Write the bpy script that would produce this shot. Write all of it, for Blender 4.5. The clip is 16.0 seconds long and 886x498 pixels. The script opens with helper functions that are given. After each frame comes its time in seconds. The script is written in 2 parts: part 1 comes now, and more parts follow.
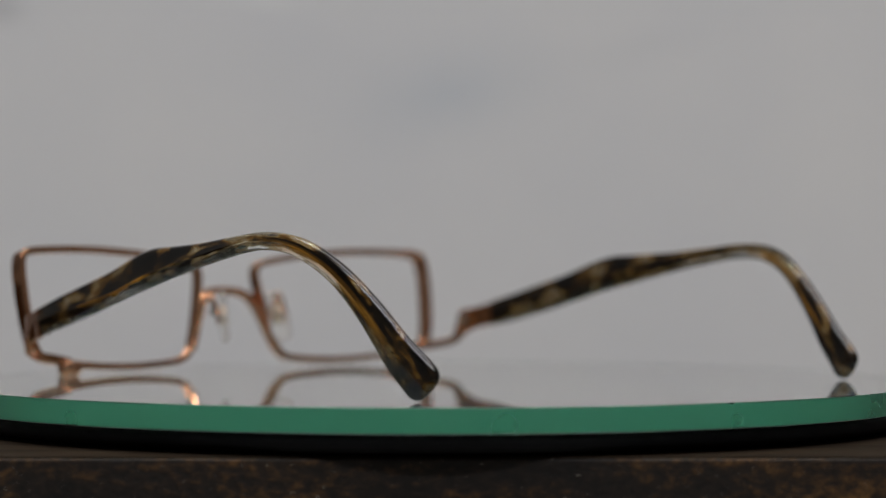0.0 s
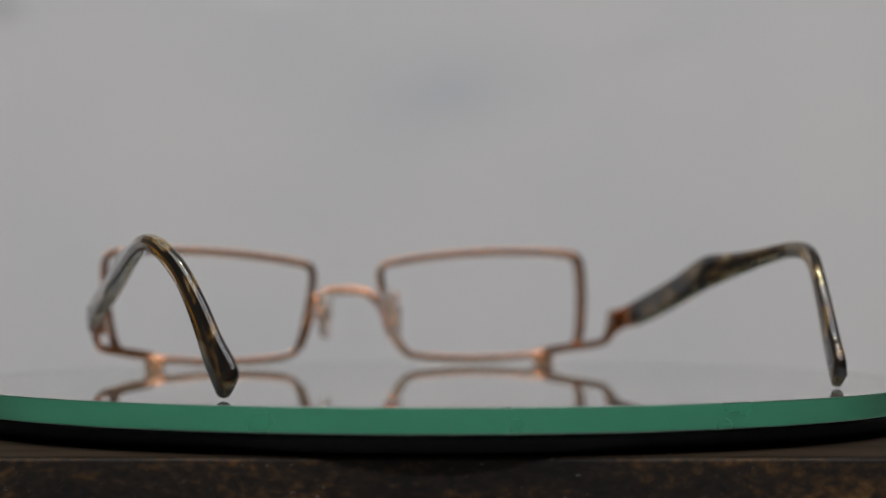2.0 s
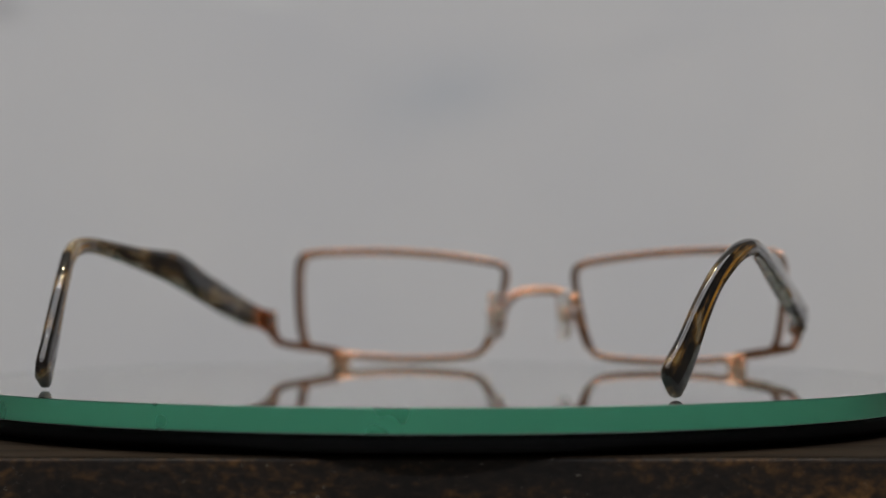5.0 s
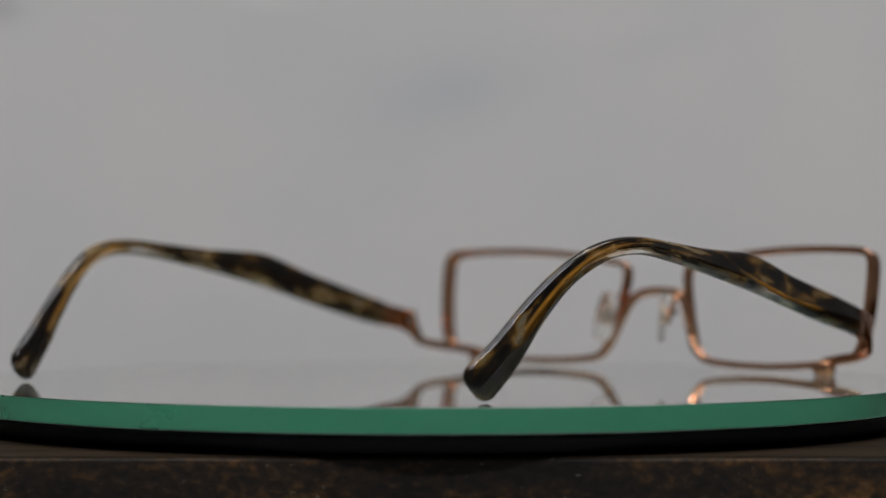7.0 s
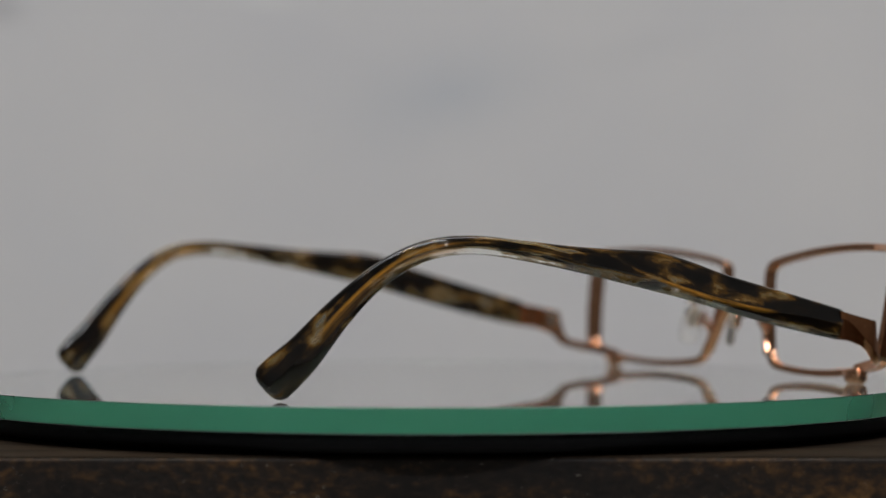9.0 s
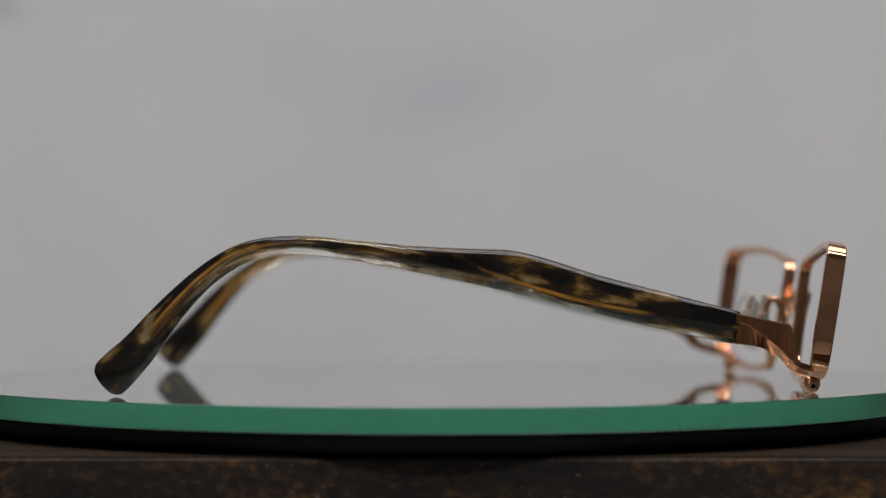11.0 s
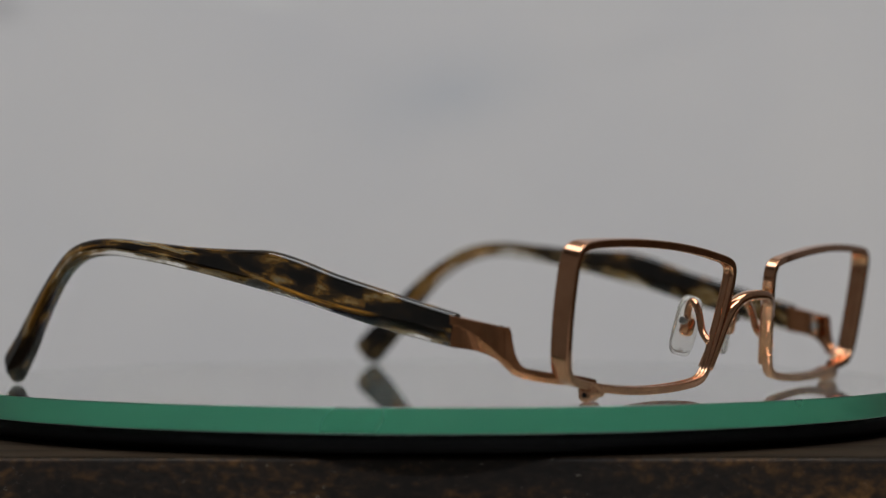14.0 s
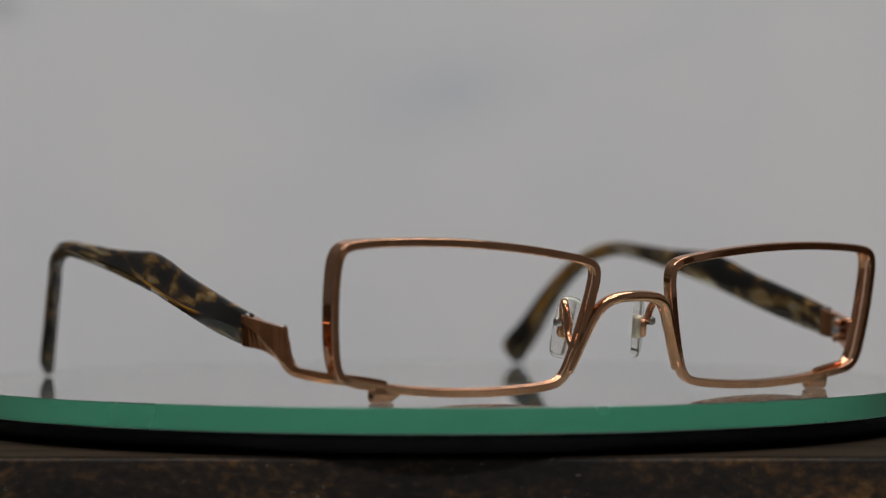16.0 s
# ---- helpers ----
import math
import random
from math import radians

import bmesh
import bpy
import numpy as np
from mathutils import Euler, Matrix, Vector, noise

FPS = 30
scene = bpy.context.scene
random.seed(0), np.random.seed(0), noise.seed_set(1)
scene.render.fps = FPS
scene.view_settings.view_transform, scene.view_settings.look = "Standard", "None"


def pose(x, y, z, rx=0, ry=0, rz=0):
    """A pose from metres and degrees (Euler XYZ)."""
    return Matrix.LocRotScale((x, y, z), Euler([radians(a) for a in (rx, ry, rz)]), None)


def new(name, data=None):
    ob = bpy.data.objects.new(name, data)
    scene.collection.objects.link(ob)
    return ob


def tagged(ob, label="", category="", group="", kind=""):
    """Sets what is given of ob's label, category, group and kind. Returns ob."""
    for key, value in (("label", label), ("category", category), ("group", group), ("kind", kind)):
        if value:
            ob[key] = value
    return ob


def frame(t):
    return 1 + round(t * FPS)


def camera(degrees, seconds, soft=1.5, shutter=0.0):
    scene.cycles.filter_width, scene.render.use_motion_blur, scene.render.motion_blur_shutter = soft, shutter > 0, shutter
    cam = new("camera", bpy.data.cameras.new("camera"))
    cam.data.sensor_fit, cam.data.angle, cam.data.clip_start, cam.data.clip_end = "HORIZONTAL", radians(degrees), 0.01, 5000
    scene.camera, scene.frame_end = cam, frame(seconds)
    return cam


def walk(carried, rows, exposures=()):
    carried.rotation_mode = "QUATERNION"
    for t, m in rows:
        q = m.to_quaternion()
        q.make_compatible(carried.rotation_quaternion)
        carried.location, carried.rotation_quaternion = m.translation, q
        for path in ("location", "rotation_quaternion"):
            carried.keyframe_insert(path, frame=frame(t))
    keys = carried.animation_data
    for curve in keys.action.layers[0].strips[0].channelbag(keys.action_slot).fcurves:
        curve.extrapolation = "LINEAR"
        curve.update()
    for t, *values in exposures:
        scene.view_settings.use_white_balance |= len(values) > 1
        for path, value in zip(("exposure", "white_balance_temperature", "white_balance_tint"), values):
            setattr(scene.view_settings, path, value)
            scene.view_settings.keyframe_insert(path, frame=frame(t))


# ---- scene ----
MM = 0.001
cam = camera(22.07, 16.0, soft=1.2)
cam.data.dof.use_dof = True
cam.data.dof.focus_distance = 0.43
cam.data.dof.aperture_fstop = 11.5
EYE = pose(0.00196, -0.49525, 0.02304, 90.63, 0, 0)
walk(cam, [(0.0, EYE), (16.0, EYE)], exposures=[
    (0.0, -0.09), (1.0, -0.07), (2.5, -0.03), (3.5, -0.05), (4.5, -0.09), (5.75, -0.12), (7.0, -0.14), (7.5, -0.09),
    (9.0, -0.07), (11.5, -0.03), (13.5, -0.03), (16.0, -0.05)])

TURN_RATE = 12.0      # degrees a second, clockwise seen from above
TURN_ZERO = 3.645     # the spectacles look straight away from the camera
GX, GY = 4.5, 74.6    # spectacles' own origin on the disc, mm from the axle

# ---- world and lamps ----
world = bpy.data.worlds.new("world")
scene.world = world
world.use_nodes = True
world.node_tree.nodes["Background"].inputs[0].default_value = (0.8, 0.85, 1.0, 1)
world.node_tree.nodes["Background"].inputs[1].default_value = 0.02


def ceiling_lamp(name, x, y, power, shape, size, size_y, colour):
    lamp = bpy.data.lights.new(name, "AREA")
    lamp.shape, lamp.size, lamp.size_y, lamp.energy, lamp.color = shape, size, size_y, power, colour
    ob = new(name, lamp)
    ob.matrix_world = pose(x, y, 1.738)
    return ob


# two wide round discs added as unseen soft fill, a strip behind, a twin tube fitting, one tube warmer than the other,
# and a small warm bulb
ceiling_lamp("soft_fill_light", -0.62, -0.15, 11.8, "DISK", 1.1, 1.1, (0.93, 0.962, 1.0))
ceiling_lamp("soft_fill_light", 0.66, -0.12, 11.6, "DISK", 1.1, 1.1, (1.0, 0.967, 0.99))
ceiling_lamp("strip_light", 0.10, -1.25, 21.5, "RECTANGLE", 1.6, 0.20, (0.965, 0.970, 1.0))
ceiling_lamp("tube_light", 0.0, 0.12, 5.6, "RECTANGLE", 1.2, 0.035, (0.97, 0.985, 1.0))
ceiling_lamp("tube_light", 0.0, 0.24, 4.5, "RECTANGLE", 1.2, 0.035, (1.0, 0.86, 0.58))
ceiling_lamp("bulb_light", 0.0, 0.40, 9.0, "DISK", 0.06, 0.06, (1.0, 0.86, 0.58))


# ---- materials ----
def material(name):
    m = bpy.data.materials.new(name)
    m.use_nodes = True
    return m, m.node_tree.nodes, m.node_tree.links, m.node_tree.nodes["Principled BSDF"]


def ramp(nodes, stops):
    r = nodes.new("ShaderNodeValToRGB")
    while len(r.color_ramp.elements) < len(stops):
        r.color_ramp.elements.new(0.5)
    for e, (p, c) in zip(r.color_ramp.elements, stops):
        e.position, e.color = p, (*c, 1)
    return r


def noise_node(nodes, links, coord, scale, detail=4, rough=0.55, stretch=None, turn=(0, 0, 0)):
    n = nodes.new("ShaderNodeTexNoise")
    n.inputs["Scale"].default_value, n.inputs["Detail"].default_value, n.inputs["Roughness"].default_value = scale, detail, rough
    if stretch:
        mp = nodes.new("ShaderNodeMapping")
        mp.inputs["Scale"].default_value = stretch
        mp.inputs["Rotation"].default_value = [radians(a) for a in turn]
        links.new(coord, mp.inputs["Vector"])
        coord = mp.outputs[0]
    links.new(coord, n.inputs["Vector"])
    return n


def bump(nodes, links, height, bsdf, strength, distance):
    b = nodes.new("ShaderNodeBump")
    b.inputs["Strength"].default_value, b.inputs["Distance"].default_value = strength, distance
    links.new(height, b.inputs["Height"])
    links.new(b.outputs[0], bsdf.inputs["Normal"])


def coords(nodes, kind="Object"):
    return nodes.new("ShaderNodeTexCoord").outputs[kind]


def mottled(name, dark, light, scale, rough, stretch=None, spec=0.5, relief=0.0, metal=0.0, spread=0.12):
    m, n, l, b = material(name)
    c = coords(n)
    a = noise_node(n, l, c, scale, 5, 0.6, stretch)
    r = ramp(n, [(0.35, dark), (0.68, light)])
    l.new(a.outputs["Fac"], r.inputs["Fac"])
    l.new(r.outputs[0], b.inputs["Base Color"])
    rr = n.new("ShaderNodeMapRange")
    rr.inputs["To Min"].default_value, rr.inputs["To Max"].default_value = rough - spread, rough + spread
    a2 = noise_node(n, l, c, scale * 3.3, 3)
    l.new(a2.outputs["Fac"], rr.inputs["Value"])
    l.new(rr.outputs[0], b.inputs["Roughness"])
    b.inputs["Specular IOR Level"].default_value, b.inputs["Metallic"].default_value = spec, metal
    if relief:
        bump(n, l, a2.outputs["Fac"], b, 0.4, relief)
    return m


COPPER = mottled("copper_plating", (0.59, 0.305, 0.172), (0.70, 0.385, 0.23), 260, 0.05, metal=1.0, spread=0.02)
SATIN_COPPER = mottled("satin_copper_plating", (0.51, 0.225, 0.105), (0.61, 0.29, 0.145), 320, 0.15, metal=1.0, spread=0.05)
STEEL = mottled("screw_steel", (0.36, 0.36, 0.36), (0.48, 0.47, 0.46), 600, 0.25, metal=1.0, spread=0.05)
PALE_FILM = mottled("pale_backing_film", (0.36, 0.375, 0.365), (0.42, 0.435, 0.425), 40, 0.6, spec=0.3)
PAD_METAL = mottled("pale_gold_plate", (0.72, 0.62, 0.46), (0.82, 0.73, 0.58), 500, 0.32, metal=1.0, spread=0.06)
BLACK = mottled("black_plastic", (0.003, 0.003, 0.0035), (0.006, 0.006, 0.0065), 60, 0.6, spec=0.1)
PLASTER = mottled("wall_plaster", (0.165, 0.162, 0.158), (0.20, 0.197, 0.193), 4, 0.85, relief=0.001, spread=0.05)
CEILING = mottled("ceiling_paint", (0.40, 0.40, 0.40), (0.45, 0.45, 0.45), 4, 0.9, spread=0.05)
FLOOR = mottled("floor_boards", (0.30, 0.295, 0.29), (0.40, 0.395, 0.39), 6, 0.5, (8, 1, 1))


def tortoiseshell():
    m, n, l, b = material("tortoiseshell_acetate")
    at = n.new("ShaderNodeAttribute")
    at.attribute_name = "grain"          # along the arm, across it, up it
    c = at.outputs["Vector"]
    big = noise_node(n, l, c, 300, 4, 0.52, (0.46, 1.0, 1.0), (0, 0, 0))
    big.inputs["Distortion"].default_value = 0.3
    fine = noise_node(n, l, c, 800, 4, 0.65, (0.2, 1.0, 1.0), (0, 0, 0))
    mix = n.new("ShaderNodeMath")
    mix.operation = "MULTIPLY_ADD"
    mix.inputs[1].default_value = 0.24
    l.new(fine.outputs["Fac"], mix.inputs[0])
    l.new(big.outputs["Fac"], mix.inputs[2])
    # a clearer layer runs along the lower edge and round the bend; the drop end is more amber, its ridge glint painted
    # in
    xyz = n.new("ShaderNodeSeparateXYZ")
    l.new(c, xyz.inputs[0])

    def window(src, a, b, c0, d):
        up, down, both = n.new("ShaderNodeMapRange"), n.new("ShaderNodeMapRange"), n.new("ShaderNodeMath")
        up.interpolation_type = down.interpolation_type = "SMOOTHSTEP"
        up.inputs["From Min"].default_value, up.inputs["From Max"].default_value = a, b
        down.inputs["From Min"].default_value, down.inputs["From Max"].default_value = c0, d
        down.inputs["To Min"].default_value, down.inputs["To Max"].default_value = 1, 0
        both.operation = "MULTIPLY"
        for q in (up, down):
            l.new(src, q.inputs["Value"])
        l.new(up.outputs[0], both.inputs[0])
        l.new(down.outputs[0], both.inputs[1])
        return both.outputs[0]

    def combine(op, a, b, extra=None):
        q = n.new("ShaderNodeMath")
        q.operation = op
        l.new(a, q.inputs[0])
        if extra is None:
            l.new(b, q.inputs[1])
        else:
            q.inputs[1].default_value = extra
            l.new(b, q.inputs[2])
        return q.outputs[0]

    wrap = n.new("ShaderNodeMath")
    wrap.operation = "WRAP"
    wrap.inputs[1].default_value, wrap.inputs[2].default_value = 0.15, -0.15
    l.new(xyz.outputs[1], wrap.inputs[0])
    outer = window(wrap.outputs[0], -0.0016, -0.0001, 0.01, 0.02)
    along, lower = window(xyz.outputs[0], 0.022, 0.042, 0.100, 0.116), window(xyz.outputs[2], -0.02, -0.01, -0.0007, 0.0002)
    inner_along = window(xyz.outputs[0], 0.050, 0.066, 0.098, 0.110)
    bend = window(xyz.outputs[0], 0.066, 0.078, 0.088, 0.100)
    drop = window(xyz.outputs[0], 0.089, 0.098, 0.119, 0.129)
    total = combine("MULTIPLY_ADD", combine("MULTIPLY", combine("MULTIPLY", along, lower), outer), mix.outputs[0], 0.215)
    total = combine("MULTIPLY_ADD", combine("MULTIPLY", inner_along, lower), total, 0.09)
    total = combine("MULTIPLY_ADD", bend, total, 0.06)
    middle = window(xyz.outputs[2], -0.0012, -0.0003, 0.0003, 0.0012)
    total = combine("MULTIPLY_ADD", combine("MULTIPLY", drop, middle), total, 0.05)
    tip = window(xyz.outputs[0], 0.094, 0.104, 0.2, 0.3)
    total = combine("MULTIPLY_ADD", tip, total, -0.02)
    # a thin clear strip under the front half, and long streaks painting refracted light round the bend
    strip = combine("MULTIPLY", window(xyz.outputs[2], -0.02, -0.01, -0.0024, -0.0017), window(xyz.outputs[0], -0.02, -0.01, 0.034, 0.050))
    total = combine("MULTIPLY_ADD", strip, total, 0.28)
    glint_streak = noise_node(n, l, c, 900, 3, 0.6, (0.05, 1.0, 1.0))
    level = n.new("ShaderNodeMath")
    level.operation = "SUBTRACT"
    level.inputs[1].default_value = 0.5
    l.new(glint_streak.outputs["Fac"], level.inputs[0])
    arc = window(xyz.outputs[0], 0.050, 0.068, 0.106, 0.120)
    total = combine("MULTIPLY_ADD", combine("MULTIPLY", arc, level.outputs[0]), total, 1.1)
    # darker towards the upper edge
    upper = window(xyz.outputs[2], 0.0010, 0.0022, 0.01, 0.02)
    total = combine("MULTIPLY_ADD", upper, total, -0.025)
    r = ramp(n, [(0.50, (0.004, 0.0035, 0.003)), (0.595, (0.014, 0.009, 0.005)), (0.65, (0.055, 0.030, 0.009)), (0.695, (0.185, 0.09, 0.018)),
                 (0.745, (0.35, 0.235, 0.085)), (0.81, (0.54, 0.47, 0.33)), (0.89, (0.95, 0.94, 0.90))])
    l.new(total, r.inputs["Fac"])
    # orange ridge glint put into the colour: along the outer ridge behind the widest place, and down the drop end
    glint_mix = n.new("ShaderNodeMix")
    glint_mix.data_type = "RGBA"
    glint_ramp = ramp(n, [(0.42, (0.10, 0.10, 0.10)), (0.62, (0.95, 0.95, 0.95))])
    l.new(glint_streak.outputs["Fac"], glint_ramp.inputs["Fac"])
    thin = window(xyz.outputs[2], -0.00075, -0.0002, 0.0001, 0.00055)
    ridge_glint = combine("MULTIPLY", combine("MULTIPLY", thin, outer), window(xyz.outputs[0], 0.015, 0.021, 0.040, 0.047))
    down = combine("MULTIPLY", window(xyz.outputs[2], -0.0016, -0.0004, 0.0001, 0.0008), window(xyz.outputs[0], 0.082, 0.092, 0.112, 0.122))
    both = combine("ADD", ridge_glint, down)
    l.new(combine("MULTIPLY", both, glint_ramp.outputs[0]), glint_mix.inputs["Factor"])
    l.new(r.outputs[0], glint_mix.inputs["A"])
    glint_mix.inputs["B"].default_value = (0.72, 0.33, 0.040, 1)
    l.new(glint_mix.outputs["Result"], b.inputs["Base Color"])
    t = ramp(n, [(0.58, (0, 0, 0)), (0.70, (0.45, 0.45, 0.45)), (0.80, (0.65, 0.65, 0.65)), (0.87, (0.97, 0.97, 0.97))])
    l.new(total, t.inputs["Fac"])
    l.new(t.outputs[0], b.inputs["Transmission Weight"])
    b.inputs["Roughness"].default_value, b.inputs["IOR"].default_value = 0.055, 1.5
    return m


def clear(name, colour, rough, ior, clarity=1.0):
    m, n, l, b = material(name)
    b.inputs["Base Color"].default_value = (*colour, 1)
    b.inputs["IOR"].default_value = ior
    a = noise_node(n, l, coords(n), 30, 3)
    rr = n.new("ShaderNodeMapRange")
    rr.inputs["To Min"].default_value, rr.inputs["To Max"].default_value = rough * 0.6, rough * 1.4
    l.new(a.outputs["Fac"], rr.inputs["Value"])
    l.new(rr.outputs[0], b.inputs["Roughness"])
    b.inputs["Transmission Weight"].default_value = clarity
    return m


TORTOISE = tortoiseshell()
SILICONE = clear("clear_silicone", (0.97, 0.965, 0.94), 0.09, 1.42, 0.88)
GLASS = clear("clear_glass", (0.95, 0.975, 0.965), 0.008, 1.58)
GLASS_EDGE = clear("green_glass_edge", (0.07, 0.42, 0.24), 0.30, 1.52)


def pale_paint():
    m, n, l, b = material("pale_board_paint")
    c = coords(n)
    a = noise_node(n, l, c, 7, 4, 0.55)
    r = ramp(n, [(0.3, (0.70, 0.702, 0.72)), (0.7, (0.76, 0.75, 0.745))])
    l.new(a.outputs["Fac"], r.inputs["Fac"])
    # soft tinted patches, the first a dim shadow put into the colour: place, tilt, half size, strength, colour
    soft_patches = [((0.004, 0.45, 0.098), -12, (0.075, 1.0, 0.033), 0.62, (0.56, 0.60, 0.65)),
             ((0.085, 0.45, 0.118), -14, (0.075, 1.0, 0.014), 0.25, (0.60, 0.61, 0.63)),
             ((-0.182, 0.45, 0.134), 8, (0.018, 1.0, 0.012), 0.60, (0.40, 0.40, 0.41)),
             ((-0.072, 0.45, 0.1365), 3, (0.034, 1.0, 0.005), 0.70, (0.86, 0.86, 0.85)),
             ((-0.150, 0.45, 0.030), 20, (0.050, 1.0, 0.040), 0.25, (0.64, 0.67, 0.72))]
    colour = r.outputs[0]
    for place, tilt, size, strength, tint in soft_patches:
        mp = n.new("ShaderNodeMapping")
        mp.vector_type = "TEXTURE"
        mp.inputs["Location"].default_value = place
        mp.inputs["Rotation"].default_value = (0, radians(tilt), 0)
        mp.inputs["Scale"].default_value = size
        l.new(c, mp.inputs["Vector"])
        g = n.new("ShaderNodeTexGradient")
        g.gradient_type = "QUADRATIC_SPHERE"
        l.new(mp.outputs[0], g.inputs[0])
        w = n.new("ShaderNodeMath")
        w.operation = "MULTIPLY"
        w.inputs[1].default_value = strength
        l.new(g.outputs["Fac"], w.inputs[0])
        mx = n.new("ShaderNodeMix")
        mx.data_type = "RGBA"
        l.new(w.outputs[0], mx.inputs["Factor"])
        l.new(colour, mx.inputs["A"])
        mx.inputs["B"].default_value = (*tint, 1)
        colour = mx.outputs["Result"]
    l.new(mx.outputs["Result"], b.inputs["Base Color"])
    b.inputs["Roughness"].default_value, b.inputs["Specular IOR Level"].default_value = 0.9, 0.2
    f = noise_node(n, l, c, 400, 3)
    bump(n, l, f.outputs["Fac"], b, 0.15, 0.0004)
    return m


def dark_wood():
    m, n, l, b = material("dark_speckled_wood")
    c = coords(n)
    big = noise_node(n, l, c, 70, 4, 0.6, (0.7, 1, 1.4))
    mid = noise_node(n, l, c, 620, 5, 0.75, (0.7, 0.7, 1.2))
    r = ramp(n, [(0.42, (0.008, 0.006, 0.005)), (0.53, (0.018, 0.012, 0.008)), (0.61, (0.070, 0.035, 0.012)), (0.73, (0.20, 0.095, 0.026))])
    k = n.new("ShaderNodeMath")
    k.operation = "MULTIPLY_ADD"
    k.inputs[1].default_value = 0.55
    half = n.new("ShaderNodeMath")
    half.operation = "MULTIPLY"
    half.inputs[1].default_value = 0.5
    l.new(big.outputs["Fac"], half.inputs[0])
    l.new(mid.outputs["Fac"], k.inputs[0])
    l.new(half.outputs[0], k.inputs[2])
    l.new(k.outputs[0], r.inputs["Fac"])
    fleck = noise_node(n, l, c, 2300, 3, 0.7, (0.32, 0.5, 1.0))
    both = ramp(n, [(0.69, (0, 0, 0)), (0.75, (1, 1, 1))])
    l.new(fleck.outputs["Fac"], both.inputs["Fac"])
    mx = n.new("ShaderNodeMix")
    mx.data_type = "RGBA"
    l.new(both.outputs[0], mx.inputs["Factor"])
    l.new(r.outputs[0], mx.inputs["A"])
    mx.inputs["B"].default_value = (0.48, 0.42, 0.34, 1)
    l.new(mx.outputs["Result"], b.inputs["Base Color"])
    b.inputs["Roughness"].default_value, b.inputs["Specular IOR Level"].default_value = 0.6, 0.3
    bump(n, l, mid.outputs["Fac"], b, 0.5, 0.0006)
    return m


DARK_WOOD = dark_wood()
PALE_PAINT = pale_paint()
TABLE_WOOD = mottled("worn_table_wood", (0.009, 0.006, 0.0038), (0.022, 0.0145, 0.009), 30, 0.8, (1, 9, 1), spec=0.05, relief=0.0003)


# ---- mesh helpers ----
def part(name, bm, mat, parent=None, label="", smooth=True):
    for f in bm.faces:
        f.smooth = smooth
    bmesh.ops.recalc_face_normals(bm, faces=bm.faces)
    me = bpy.data.meshes.new(name)
    bm.to_mesh(me)
    bm.free()
    for one in mat if isinstance(mat, (list, tuple)) else [mat]:
        me.materials.append(one)
    ob = new(name, me)
    ob.parent = parent
    if label:
        ob["label"] = label
    return ob


def empty(name):
    ob = new(name)
    ob.empty_display_size = 0.02
    return ob


def spline(points, n):
    """n points on a smooth curve through the given rows (any width), evenly spaced by row."""
    p = np.array(points, float)
    p = np.vstack([2 * p[0] - p[1], p, 2 * p[-1] - p[-2]])
    out = []
    for u in np.linspace(0, len(points) - 1, n):
        i = min(int(u), len(points) - 2)
        t = u - i
        a, b, c, d = p[i], p[i + 1], p[i + 2], p[i + 3]
        out.append(0.5 * (2 * b + (c - a) * t + (2 * a - 5 * b + 4 * c - d) * t * t + (3 * b - a - 3 * c + d) * t ** 3))
    return np.array(out)


def skin(bm, rings, closed=False, caps=True, sharp=()):
    """Joins rings of points (mm) into one surface."""
    vs = [[bm.verts.new(Vector(q) * MM) for q in ring] for ring in rings]
    k = len(vs[0])
    for a, b in zip(vs, vs[1:] + ([vs[0]] if closed else [])):
        for j in range(k):
            bm.faces.new((a[j], a[(j + 1) % k], b[(j + 1) % k], b[j]))
    if caps and not closed:
        bm.faces.new(vs[0])
        bm.faces.new(vs[-1])
    bm.edges.ensure_lookup_table()
    for j in sharp:
        for a, b in zip(vs, vs[1:]):
            e = bm.edges.get((a[j], b[j]))
            if e:
                e.smooth = False
    return bm


def rounded_section(w, h, n=16, power=4.0):
    out = []
    for i in range(n):
        a = 2 * math.pi * (i + 0.5) / n
        c, s = math.cos(a), math.sin(a)
        r = (abs(c) ** power + abs(s) ** power) ** (-1 / power)
        out.append((0.5 * w * r * c, 0.5 * h * r * s))
    return out


def channel_section(w, h, b=0.24):
    """A flat bar with softened edges and a lens groove along its inner side (-w)."""
    half = []
    for q, r in ((0, 0.5 * h - b - 0.04), (0, 0.5 * h - b), (0.29 * b, 0.5 * h - 0.29 * b), (b, 0.5 * h), (b + 0.04, 0.5 * h)):
        half.append((0.5 * w - q, r))
    inner = [(-q, r) for q, r in half[::-1]] + [(-0.5 * w, 0.36), (-0.5 * w + 0.10, 0.30), (-0.5 * w + 0.42, 0.0)]
    top = half + inner
    return top + [(q, -r) for q, r in top[-2::-1]]


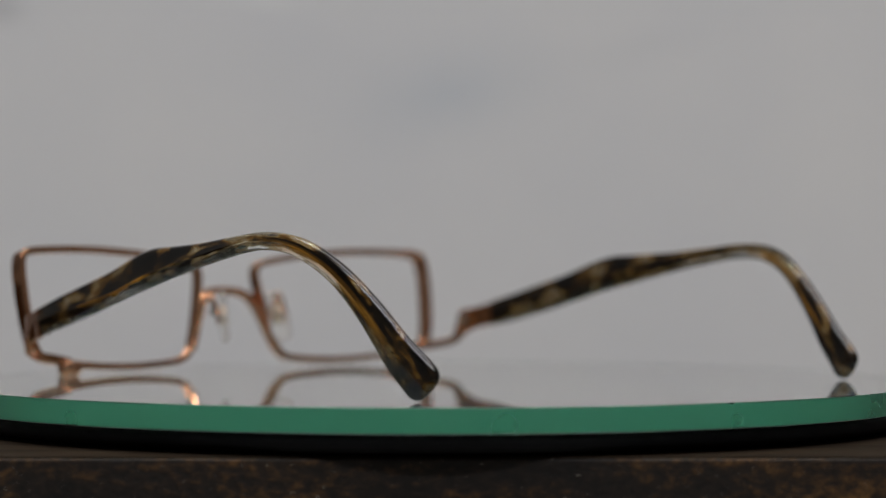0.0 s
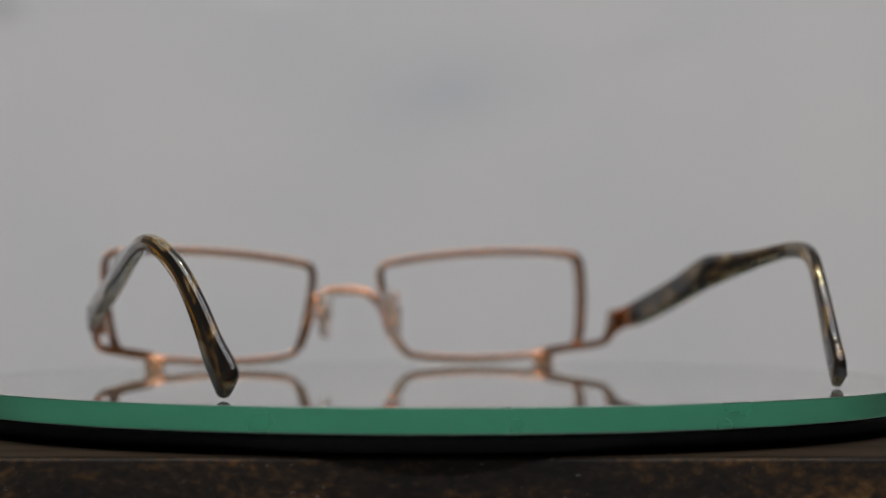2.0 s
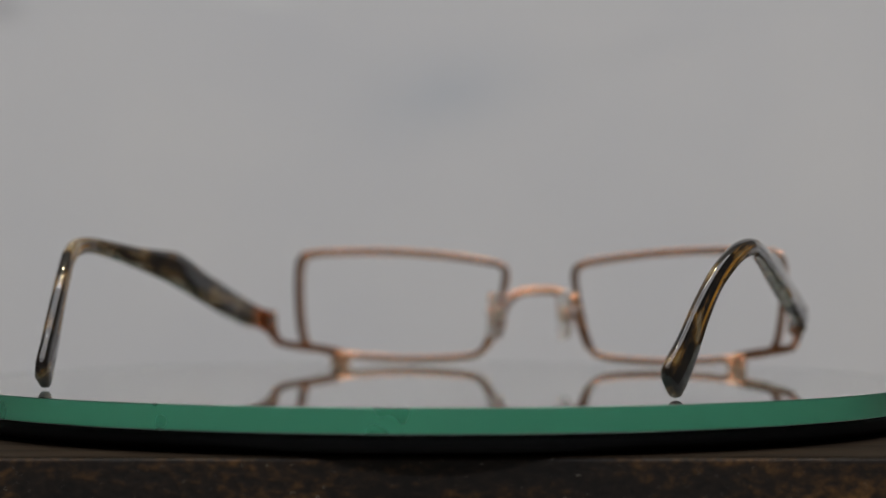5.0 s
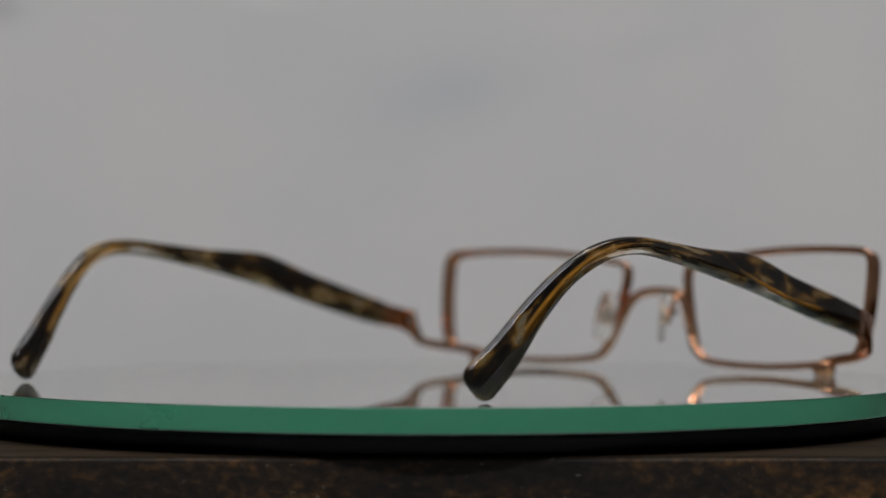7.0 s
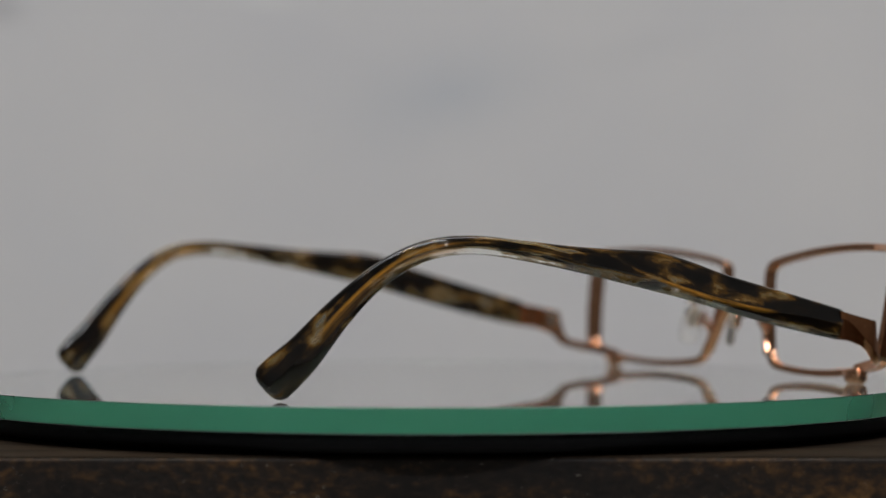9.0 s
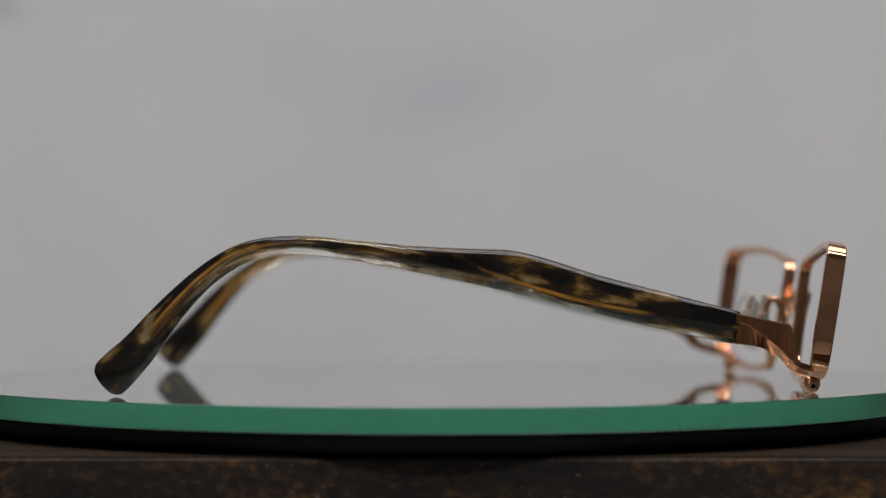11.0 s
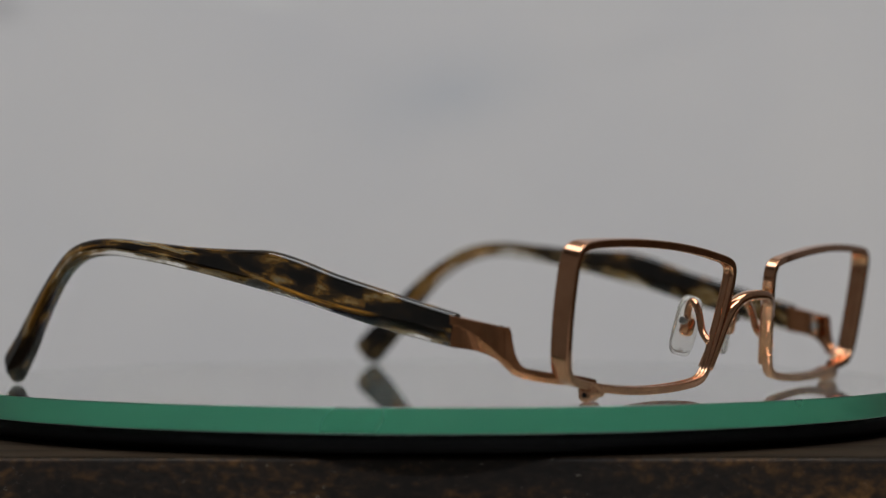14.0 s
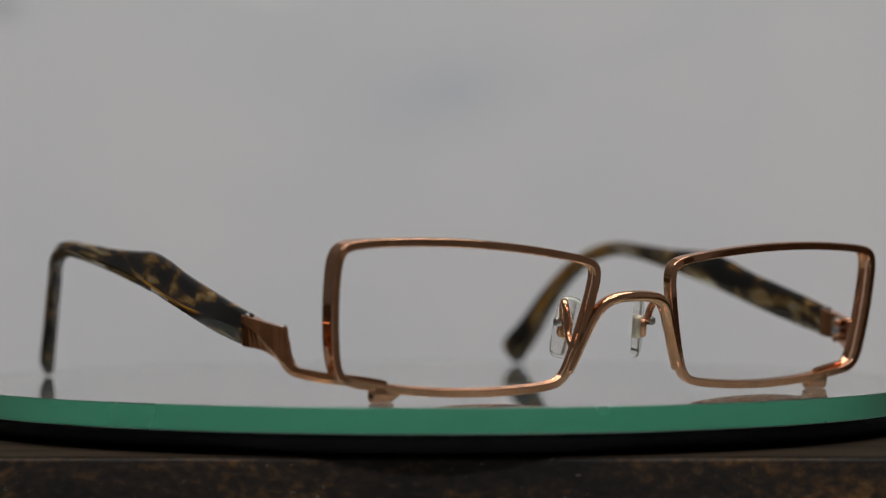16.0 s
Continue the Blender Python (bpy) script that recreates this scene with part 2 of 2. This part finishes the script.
def sweep(path, w, h, up=(0, 1, 0), closed=False, n=14, power=4.0, groove=0):
    """A bar along path (mm); w across, h along up; both may be lists."""
    p = np.array(path, float)
    m = len(p)
    rings = []
    for i in range(m):
        a, b = (p[i - 1], p[(i + 1) % m]) if closed else (p[max(i - 1, 0)], p[min(i + 1, m - 1)])
        t = Vector(b - a).normalized()
        u = Vector(up)
        s = t.cross(u).normalized()
        u = s.cross(t).normalized()
        ww = w[i] if isinstance(w, (list, np.ndarray)) else w
        hh = h[i] if isinstance(h, (list, np.ndarray)) else h
        rings.append([Vector(p[i]) + s * q + u * r for q, r in ([(groove * a, b) for a, b in channel_section(ww, hh)] if groove else rounded_section(ww, hh, n, power))])
    return skin(bmesh.new(), rings, closed)


def block(bm, x0, x1, y0, y1, z0, z1, bevel=0.0):
    """A box in metres."""
    made = bmesh.ops.create_cube(bm, size=1.0)["verts"]
    for v in made:
        v.co = Vector(((x0 + x1) / 2 + v.co.x * (x1 - x0), (y0 + y1) / 2 + v.co.y * (y1 - y0), (z0 + z1) / 2 + v.co.z * (z1 - z0)))
    if bevel:
        es = list({e for v in made for e in v.link_edges})
        bmesh.ops.bevel(bm, geom=es, offset=bevel, segments=3, profile=0.5, affect="EDGES")
    return bm


def lathe(profile, n=192, slots=None):
    """A turned solid about the z axis from a closed profile of (radius, z) in mm; slots: the material slot of each step."""
    bm = bmesh.new()
    vs = []
    for r, z in profile:
        vs.append([bm.verts.new((r * MM * math.cos(2 * math.pi * i / n), r * MM * math.sin(2 * math.pi * i / n), z * MM)) for i in range(n)])
    for k, (a, b) in enumerate(zip(vs, vs[1:])):
        for i in range(n):
            f = bm.faces.new((a[i], a[(i + 1) % n], b[(i + 1) % n], b[i]))
            f.material_index = slots[k] if slots else 0
    bm.faces.new(vs[0])
    bm.faces.new(vs[-1])
    return bm


def capsule(bm, centre, axis, radius, length, n=20, edge=0.25):
    """A short barrel with rounded ends, mm."""
    ax = Vector(axis).normalized()
    s = ax.orthogonal().normalized()
    u = ax.cross(s)
    rings = []
    for d, r in ((-0.5 * length, radius - edge), (-0.5 * length + 0.3 * edge, radius - 0.3 * edge), (-0.5 * length + edge, radius),
                 (0.5 * length - edge, radius), (0.5 * length - 0.3 * edge, radius - 0.3 * edge), (0.5 * length, radius - edge)):
        rings.append([Vector(centre) + ax * d + (s * math.cos(2 * math.pi * i / n) + u * math.sin(2 * math.pi * i / n)) * r for i in range(n)])
    return skin(bm, rings)


# ---- the room ----
def slab(name, x0, x1, y0, y1, z0, z1, mat):
    ob = part(name, block(bmesh.new(), x0, x1, y0, y1, z0, z1), mat, smooth=False)
    return tagged(ob, kind="structure")


slab("floor", -2.1, 2.1, -2.6, 0.57, -0.85, -0.75, FLOOR)
slab("ceiling", -2.1, 2.1, -2.6, 0.57, 1.75, 1.85, CEILING)
slab("wall_north", -2.1, 2.1, 0.47, 0.57, -0.75, 1.75, PLASTER)
slab("wall_south", -2.1, 2.1, -2.6, -2.5, -0.75, 1.75, PLASTER)
slab("wall_west", -2.1, -2.0, -2.5, 0.47, -0.75, 1.75, PLASTER)
slab("wall_east", 2.0, 2.1, -2.5, 0.47, -0.75, 1.75, PLASTER)

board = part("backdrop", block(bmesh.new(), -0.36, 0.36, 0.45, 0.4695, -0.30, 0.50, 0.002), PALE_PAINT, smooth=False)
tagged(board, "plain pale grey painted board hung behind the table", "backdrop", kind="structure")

TABLE_Z = -0.0089
TABLE_FRONT = -0.0988


def make_table():
    table = tagged(empty("table"), "dark speckled wooden table with a worn brown top", "table")
    table.location = (0, 0.04, -0.75)
    # the slab's front edge is slightly worn and uneven
    bm = bmesh.new()
    z0, z1 = 0.70, 0.75 + TABLE_Z - 0.0003
    xs = np.linspace(-0.8, 0.8, 641)
    rings = []
    for x in xs:
        w = 0.00022 * noise.noise((x * 160, 0, 3)) + 0.00015 * noise.noise((x * 420, 5, 3))
        f = TABLE_FRONT - 0.04 + w
        rings.append([(x * 1000, q * 1000, z * 1000) for q, z in
                      ((f, z0), (f, z1 - 0.0004), (f + 0.0001, z1 - 0.0001), (f + 0.0003, z1), (0.11, z1), (0.11, z0))])
    skin(bm, rings)
    part("tabletop", bm, DARK_WOOD, table, "dark speckled slab", smooth=False)
    bm = block(bmesh.new(), -0.8, 0.8, TABLE_FRONT - 0.04 + 0.0004, 0.11, 0.75 + TABLE_Z - 0.0003, 0.75 + TABLE_Z, 0.0001)
    part("veneer", bm, TABLE_WOOD, table, "worn brown wood veneer", smooth=False)
    for x in (-0.75, 0.75):
        for y in (-0.06, 0.06):
            part("leg", block(bmesh.new(), x - 0.03, x + 0.03, y - 0.03, y + 0.03, 0, 0.70, 0.003), DARK_WOOD, table, smooth=False)


make_table()


# ---- turntable ----
def make_turntable():
    disc = tagged(empty("turntable"), "black revolving turntable platter under a glass disc", "turntable")
    part("foot", lathe([(60, -8.9), (61, -8.8), (61, -8.2), (60.6, -8.06)], 96), BLACK, disc)
    part("platter", lathe([(30, -8.05), (100.6, -8.05), (101.8, -7.7), (102.2, -7.1), (102.2, -5.3), (101.8, -4.9), (30, -4.85)]), BLACK, disc)
    plate = tagged(empty("glass_disc"), "round clear glass disc with a green polished edge", "glass disc")
    r, c = 103.0, 0.16
    prof = [(1, -4.6), (r - c, -4.6), (r - 0.3 * c, -4.6 + 0.3 * c), (r, -4.6 + c), (r, -c), (r - c, 0), (1, 0)]
    me = part("plate", lathe(prof, 480, [0, 1, 1, 1, 1, 0]), [GLASS, GLASS_EDGE], plate, smooth=False).data
    for p in me.polygons:
        p.use_smooth = p.material_index == 1
    for e in me.edges:
        a, b = (me.vertices[k].co.z for k in e.vertices)
        e.use_edge_sharp = abs(a - b) < 1e-6
    part("backing_film", lathe([(1, -4.78), (102.2, -4.78), (102.2, -4.64), (1, -4.64)], 192), PALE_FILM, plate, "pale backing film under the glass", smooth=False)
    return disc, plate


TURNTABLE, GLASS_DISC = make_turntable()


# ---- spectacles; x to the wearer's right, y ahead, z up from the glass, mm ----
def front_y(x, z):
    return 4.45 - 0.00122 * x * x + 0.155 * (z - 25)


def rim_line(side):
    """The lens opening: a bowed four-sided outline with softened corners."""
    corners = [(8.3, 25.1), (61.5 if side > 0 else 62.3, 28.0), (60.0, 4.4), (14.1, 2.7)]
    bow = [(0, 1.9), (0.85, 0), (0, -2.0), (-0.75, 0)]
    pts = []
    for k in range(4):
        a, b = np.array(corners[k]), np.array(corners[(k + 1) % 4])
        for t in np.linspace(0, 1, 120, endpoint=False):
            pts.append(a + (b - a) * t + np.array(bow[k]) * 4 * t * (1 - t))
    p = np.array(pts)
    d = np.concatenate([[0], np.cumsum(np.linalg.norm(np.roll(p, -1, 0) - p, axis=1))])
    n = 260
    s = np.linspace(0, d[-1], n, endpoint=False)
    q = np.vstack([p, p[:1]])
    p = np.stack([np.interp(s, d, q[:, 0]), np.interp(s, d, q[:, 1])], 1)
    for _ in range(30):
        p = 0.25 * np.roll(p, 1, 0) + 0.5 * p + 0.25 * np.roll(p, -1, 0)
    return [(side * x, front_y(x, z), z) for x, z in p]


def smoothstep(a, b, x):
    t = min(max((x - a) / (b - a), 0), 1)
    return t * t * (3 - 2 * t)


def plate_rings(side, rows):
    """A flat upright strip with a slanting facet along its lower outer edge; rows of x, y, lower and upper z."""
    rings = []
    for i, (x, y, a, b) in enumerate(rows):
        x0, y0 = rows[max(i - 1, 0)][:2]
        x1, y1 = rows[min(i + 1, len(rows) - 1)][:2]
        d = math.hypot(x1 - x0, y1 - y0)
        nx, ny = -(y1 - y0) / d, (x1 - x0) / d
        h = 0.65 + 0.7 * smoothstep(-14, -20, y)
        f = (b - a) * (0.45 + (0.72 - 0.52 * smoothstep(-19.5, -11, y) - 0.45) * smoothstep(-7.5, -10, y))
        q0 = max(0.40 - h, h - 1.05 + 0.75 * smoothstep(-13, -19, y))
        sec = [(h, b - 0.22), (h - 0.06, b - 0.06), (h - 0.22, b), (0.22 - h, b), (0.06 - h, b - 0.06), (-h, b - 0.22),
               (-h, a + 0.22), (0.06 - h, a + 0.06), (0.22 - h, a), (q0, a + 0.03), (h - 0.05, a + f - 0.08), (h, a + f + 0.08)]
        rings.append([(side * (x + nx * q), y + ny * q, z) for q, z in sec])
    return rings


def make_front(side, glasses):
    line = rim_line(side)
    depth = [1.9 + 1.9 * smoothstep(52, 62, abs(x)) + 0.5 * smoothstep(14, 9, abs(x)) for x, y, z in line]
    rim = part("rim", sweep(line, 1.55, depth, up=(0, 1, -0.155), closed=True, groove=side), COPPER, glasses, "thin copper wire lens rim")
    # closing barrel under the rim, on which the front rests
    bm = capsule(bmesh.new(), (side * 50.5, -2.9, 1.30), (1, 0.12 * side, 0), 1.30, 4.5)
    part("rim_lock", bm, COPPER, glasses, "small copper closing barrel")
    rings = []
    for x, y0, y1, z0, z1 in ((52.6, -3.9, -1.4, 1.1, 3.3), (52.4, -4.1, -1.2, 0.9, 3.3), (48.4, -4.1, -1.2, 0.7, 3.2), (46.2, -3.4, -1.2, 2.0, 3.0), (46.0, -3.2, -1.4, 2.3, 2.9)):
        c, d = Vector((side * x, 0.5 * (y0 + y1), 0.5 * (z0 + z1))), rounded_section(y1 - y0, z1 - z0, 20, 6)
        rings.append([c + Vector((0, q, r)) for q, r in d])
    bm = skin(bmesh.new(), rings)
    part("lock_post", bm, COPPER, rim, "wedge-shaped copper lock bracket")
    # solid black plug, its colour giving the shade inside the open barrel ends
    bm = capsule(bmesh.new(), (side * 50.5, -2.9, 1.30), (1, 0.12 * side, 0), 0.52, 4.56, 14, 0.1)
    part("lock_hole_shade", bm, BLACK, rim, "black plug standing in for the shaded barrel hole")
    # end piece: a flat bar from under the rim out and up to the hinge
    rows = [(50.0, -2.2, 2.4, 4.05), (54.0, -2.9, 2.9, 4.8), (58.0, -3.9, 3.3, 5.35), (61.0, -5.2, 3.7, 5.7), (63.2, -6.6, 4.15, 6.15),
            (64.8, -8.0, 4.6, 6.7), (65.5, -9.0, 5.0, 8.8), (65.8, -9.5, 5.3, 11.4), (66.1, -9.9, 5.7, 13.55), (66.45, -10.6, 6.4, 13.7)]
    c = spline(rows, 55)
    c[:, 3] = np.minimum(c[:, 3], 13.7)
    bm = skin(bmesh.new(), plate_rings(side, c))
    part("end_piece", bm, SATIN_COPPER, glasses, "flared copper end piece", smooth=False)
    # nose pad on its curled arm
    arm = spline([(12.0, 1.2, 9.8), (11.6, -0.5, 12.0), (11.3, -1.4, 15.6), (10.9, -2.7, 17.7), (10.4, -4.0, 16.8), (9.8, -4.8, 14.0)], 30)
    pad_normal = Vector((-0.72 * side, -0.69, 0.10)).normalized()
    up = Vector((-0.28 * side, 0.05, 1)).normalized()
    across = up.cross(pad_normal).normalized()
    up = pad_normal.cross(across)
    centre = Vector((8.3 * side, -5.9, 12.9))
    rings = []
    for d, k in ((-0.85, 0.78), (-0.7, 0.93), (-0.3, 1.0), (0.2, 1.0), (0.6, 0.92), (0.8, 0.74)):
        rings.append([centre + pad_normal * (d - 0.10 * (q / 2.4) ** 2) + across * q * k + up * r * (0.5 * k + 0.5)
                      for q, r in rounded_section(5.0, 12.0, 28, 4.2)])
    pad = part("nose_pad", skin(bmesh.new(), rings), SILICONE, glasses, "clear silicone nose pad")
    part("pad_arm", sweep([(side * x, y, z) for x, y, z in arm], 1.45, 1.45, n=12, power=2.0, up=(1, 0.2, 0.1)), COPPER, pad, "curled copper pad arm")
    rings = []
    box = centre - pad_normal * 0.95
    for d in (-0.95, -0.75, 0.45):
        rings.append([box + pad_normal * d + across * q + up * r for q, r in rounded_section(2.7 - 0.5 * (d < -0.8), 3.6 - 0.5 * (d < -0.8), 16, 5)])
    part("pad_mount", skin(bmesh.new(), rings), COPPER, pad, "small copper pad mount")
    rings = []
    for d, k in ((-0.35, 0.9), (-0.28, 1.0), (0.12, 1.0), (0.2, 0.9)):
        rings.append([centre + pad_normal * d + across * q + up * (r + 0.2) for q, r in rounded_section(2.0 * k, 4.4 * k, 16, 7)])
    part("pad_core", skin(bmesh.new(), rings), PAD_METAL, pad, "metal plate set in the pad")
    bm = capsule(bmesh.new(), (side * 10.9, -4.9, 14.0), (1, 0, 0), 0.85, 1.3, 14, 0.2)
    part("pad_screw", bm, STEEL, pad, "tiny steel pad screw")


def make_bridge(glasses):
    half = [(13.0, 0.9, 4.9), (11.6, 1.6, 8.0), (10.0, 2.5, 12.0), (8.5, 3.5, 15.4), (6.7, 4.5, 17.6), (4.4, 5.2, 18.6), (1.5, 5.5, 18.9)]
    path = spline([(-x, y, z) for x, y, z in half] + half[::-1], 70)
    n = len(path)
    deep = [2.1 + 1.0 * abs(1 - 2 * i / (n - 1)) for i in range(n)]
    wide = [1.7 + 0.35 * math.sin(math.pi * i / (n - 1)) for i in range(n)]
    part("bridge", sweep(path, wide, deep, up=(0, 1, -0.1), n=14, power=3.0), COPPER, glasses, "arched copper bridge bar")


TEMPLE = [  # y, x, z, height, thickness, ridge
    (-20.0, 68.4, 13.0, 6.2, 3.0, -0.05), (-28.0, 68.6, 14.8, 6.7, 3.2, -0.1), (-37.0, 68.5, 16.95, 7.0, 3.4, -0.35),
    (-47.5, 68.4, 19.65, 7.1, 3.6, -0.55), (-56.0, 68.3, 22.1, 7.6, 3.8, -0.55), (-62.5, 68.3, 23.6, 7.7, 3.8, -0.45),
    (-69.5, 68.4, 24.5, 6.5, 3.6, -0.35), (-80.0, 68.7, 25.85, 4.8, 3.3, -0.2), (-91.5, 69.0, 27.4, 3.8, 3.2, 0.0),
    (-101.0, 69.0, 28.35, 3.5, 3.2, 0.0), (-108.3, 68.3, 27.85, 3.7, 3.2, 0.0), (-114.0, 67.0, 25.95, 4.0, 3.2, 0.0),
    (-119.9, 65.0, 22.0, 4.4, 3.2, 0.0), (-126.1, 63.1, 15.9, 5.5, 3.2, 0.0), (-131.9, 61.45, 9.0, 7.0, 3.3, 0.0),
    (-135.5, 60.35, 5.4, 7.8, 3.4, 0.0), (-137.2, 59.85, 3.75, 7.9, 3.4, 0.0)]


def temple_rings(side, lift):
    c = spline(TEMPLE, 150)
    c[:, 2] += lift * np.sin(np.pi * np.linspace(0, 1, len(c)))
    rings, grain = [], []
    n = len(c)
    run = np.concatenate([[0], np.cumsum(np.linalg.norm(np.diff(c[:, :3], axis=0), axis=1))])

    def ring(i, past, k):
        y, x, z, h, w, ridge = c[i]
        a, b = c[max(i - 1, 0)], c[min(i + 1, n - 1)]
        t = Vector((b[1] - a[1], b[0] - a[0], b[2] - a[2])).normalized()
        s = t.cross(Vector((0, 0, 1))).normalized() * -1      # towards the outside
        u = t.cross(s).normalized()
        if u.z < 0:
            u = -u
        if s.x < 0:
            s = -s
        mid = Vector((x, y, z)) + t * past
        out = []
        hh = 0.5 * h * k
        for v in (-0.72, -0.36, 0.0, 0.36, 0.72):             # inner face, slightly rounded
            out.append(mid - s * (0.45 - 0.10 * v * v) * w * k + u * hh * v)
        top = 0.5 - 0.21 * (0.60 - ridge) / 0.8                # the upper outer edge is well rounded
        out += [mid + s * q * w * k + u * hh * v for q, v in
                ((min(top - 0.42, -0.28), 0.92), (top - 0.36, 1.0), (top - 0.21, 0.95), (top - 0.10, 0.86), (top - 0.03, 0.74))]
        for v in (0.60, 0.5 + 0.5 * ridge, ridge, -0.5 + 0.5 * ridge, -0.76):  # outer face with its ridge
            q = 0.5 - 0.21 * abs(v - ridge) / 0.8
            out.append(mid + s * q * w * k + u * hh * v)
        out += [mid + s * 0.22 * w * k - u * hh * 0.93, mid - s * 0.02 * w - u * hh, mid - s * 0.30 * w * k - u * hh * 0.93]
        for p in out:
            d = p - mid
            grain.append(((run[i] + past) * MM, (d.dot(s) + 300 * (side > 0)) * MM, (d.dot(u) - ridge * hh) * MM))
        return [(side * p.x, p.y, p.z) for p in out]

    for i in range(n):
        rings.append(ring(i, 0.0, 1.0))
    for past, k in ((0.55, 0.985), (1.05, 0.94), (1.5, 0.87), (1.88, 0.77), (2.18, 0.63), (2.4, 0.44), (2.5, 0.2)):
        rings.append(ring(n - 1, past, k))
    return rings, grain


def make_temple(side, glasses, splay, lift):
    rings, grain = temple_rings(side, lift)
    bm = skin(bmesh.new(), rings, sharp=(12,))
    arm = part("temple", bm, TORTOISE, glasses, "curved mottled tortoiseshell temple arm")
    lay = arm.data.attributes.new("grain", "FLOAT_VECTOR", "POINT")
    for v, g in zip(lay.data, grain):
        v.vector = g
    rows = [(66.45, -10.6, 6.4, 13.7), (67.0, -12.2, 7.9, 14.05), (67.8, -16.0, 9.4, 14.8), (68.3, -20.4, 10.0, 15.7)]
    c = spline(rows, 14)
    part("metal_front", skin(bmesh.new(), plate_rings(side, c)), SATIN_COPPER, arm, "copper temple plate", smooth=False)
    axis = (0.05 * side, -0.1, 1)
    for d, mat, label in ((-1.55, COPPER, "copper hinge knuckle"), (0.0, STEEL, "steel hinge knuckle"), (1.55, COPPER, "copper hinge knuckle")):
        bm = capsule(bmesh.new(), Vector((side * 65.2, -12.5, 11.2)) + Vector(axis) * d, axis, 1.1, 1.45, 18, 0.18)
        part("hinge", bm, mat, arm, label)
    part("hinge_screw", capsule(bmesh.new(), (side * 65.3, -12.7, 13.65), axis, 0.8, 0.5, 16, 0.15), STEEL, arm, "tiny steel hinge screw")
    # swung about the hinge
    h = Vector((side * 66.0, -12.4, 0)) * MM
    arm.matrix_basis = Matrix.Translation(h) @ pose(0, 0, 0, 0, 0, splay) @ Matrix.Translation(-h)


def make_spectacles():
    glasses = tagged(empty("spectacles"), "copper wire spectacles with unfolded tortoiseshell temples, standing on glass", "spectacles")
    make_bridge(glasses)
    for side in (-1, 1):
        make_front(side, glasses)
    make_temple(1, glasses, 0.0, 0.0)
    make_temple(-1, glasses, -3.3, 0.9)
    for ob in glasses.children:
        ob.matrix_basis = Matrix.Translation((GX * MM, GY * MM, 0)) @ ob.matrix_basis
    return glasses


SPECTACLES = make_spectacles()


def motions():
    rows = [(0.25 * k, pose(0, 0, 0, 0, 0, -TURN_RATE * (0.25 * k - TURN_ZERO))) for k in range(65)]
    for thing in (TURNTABLE, GLASS_DISC, SPECTACLES):
        walk(thing, rows)


motions()
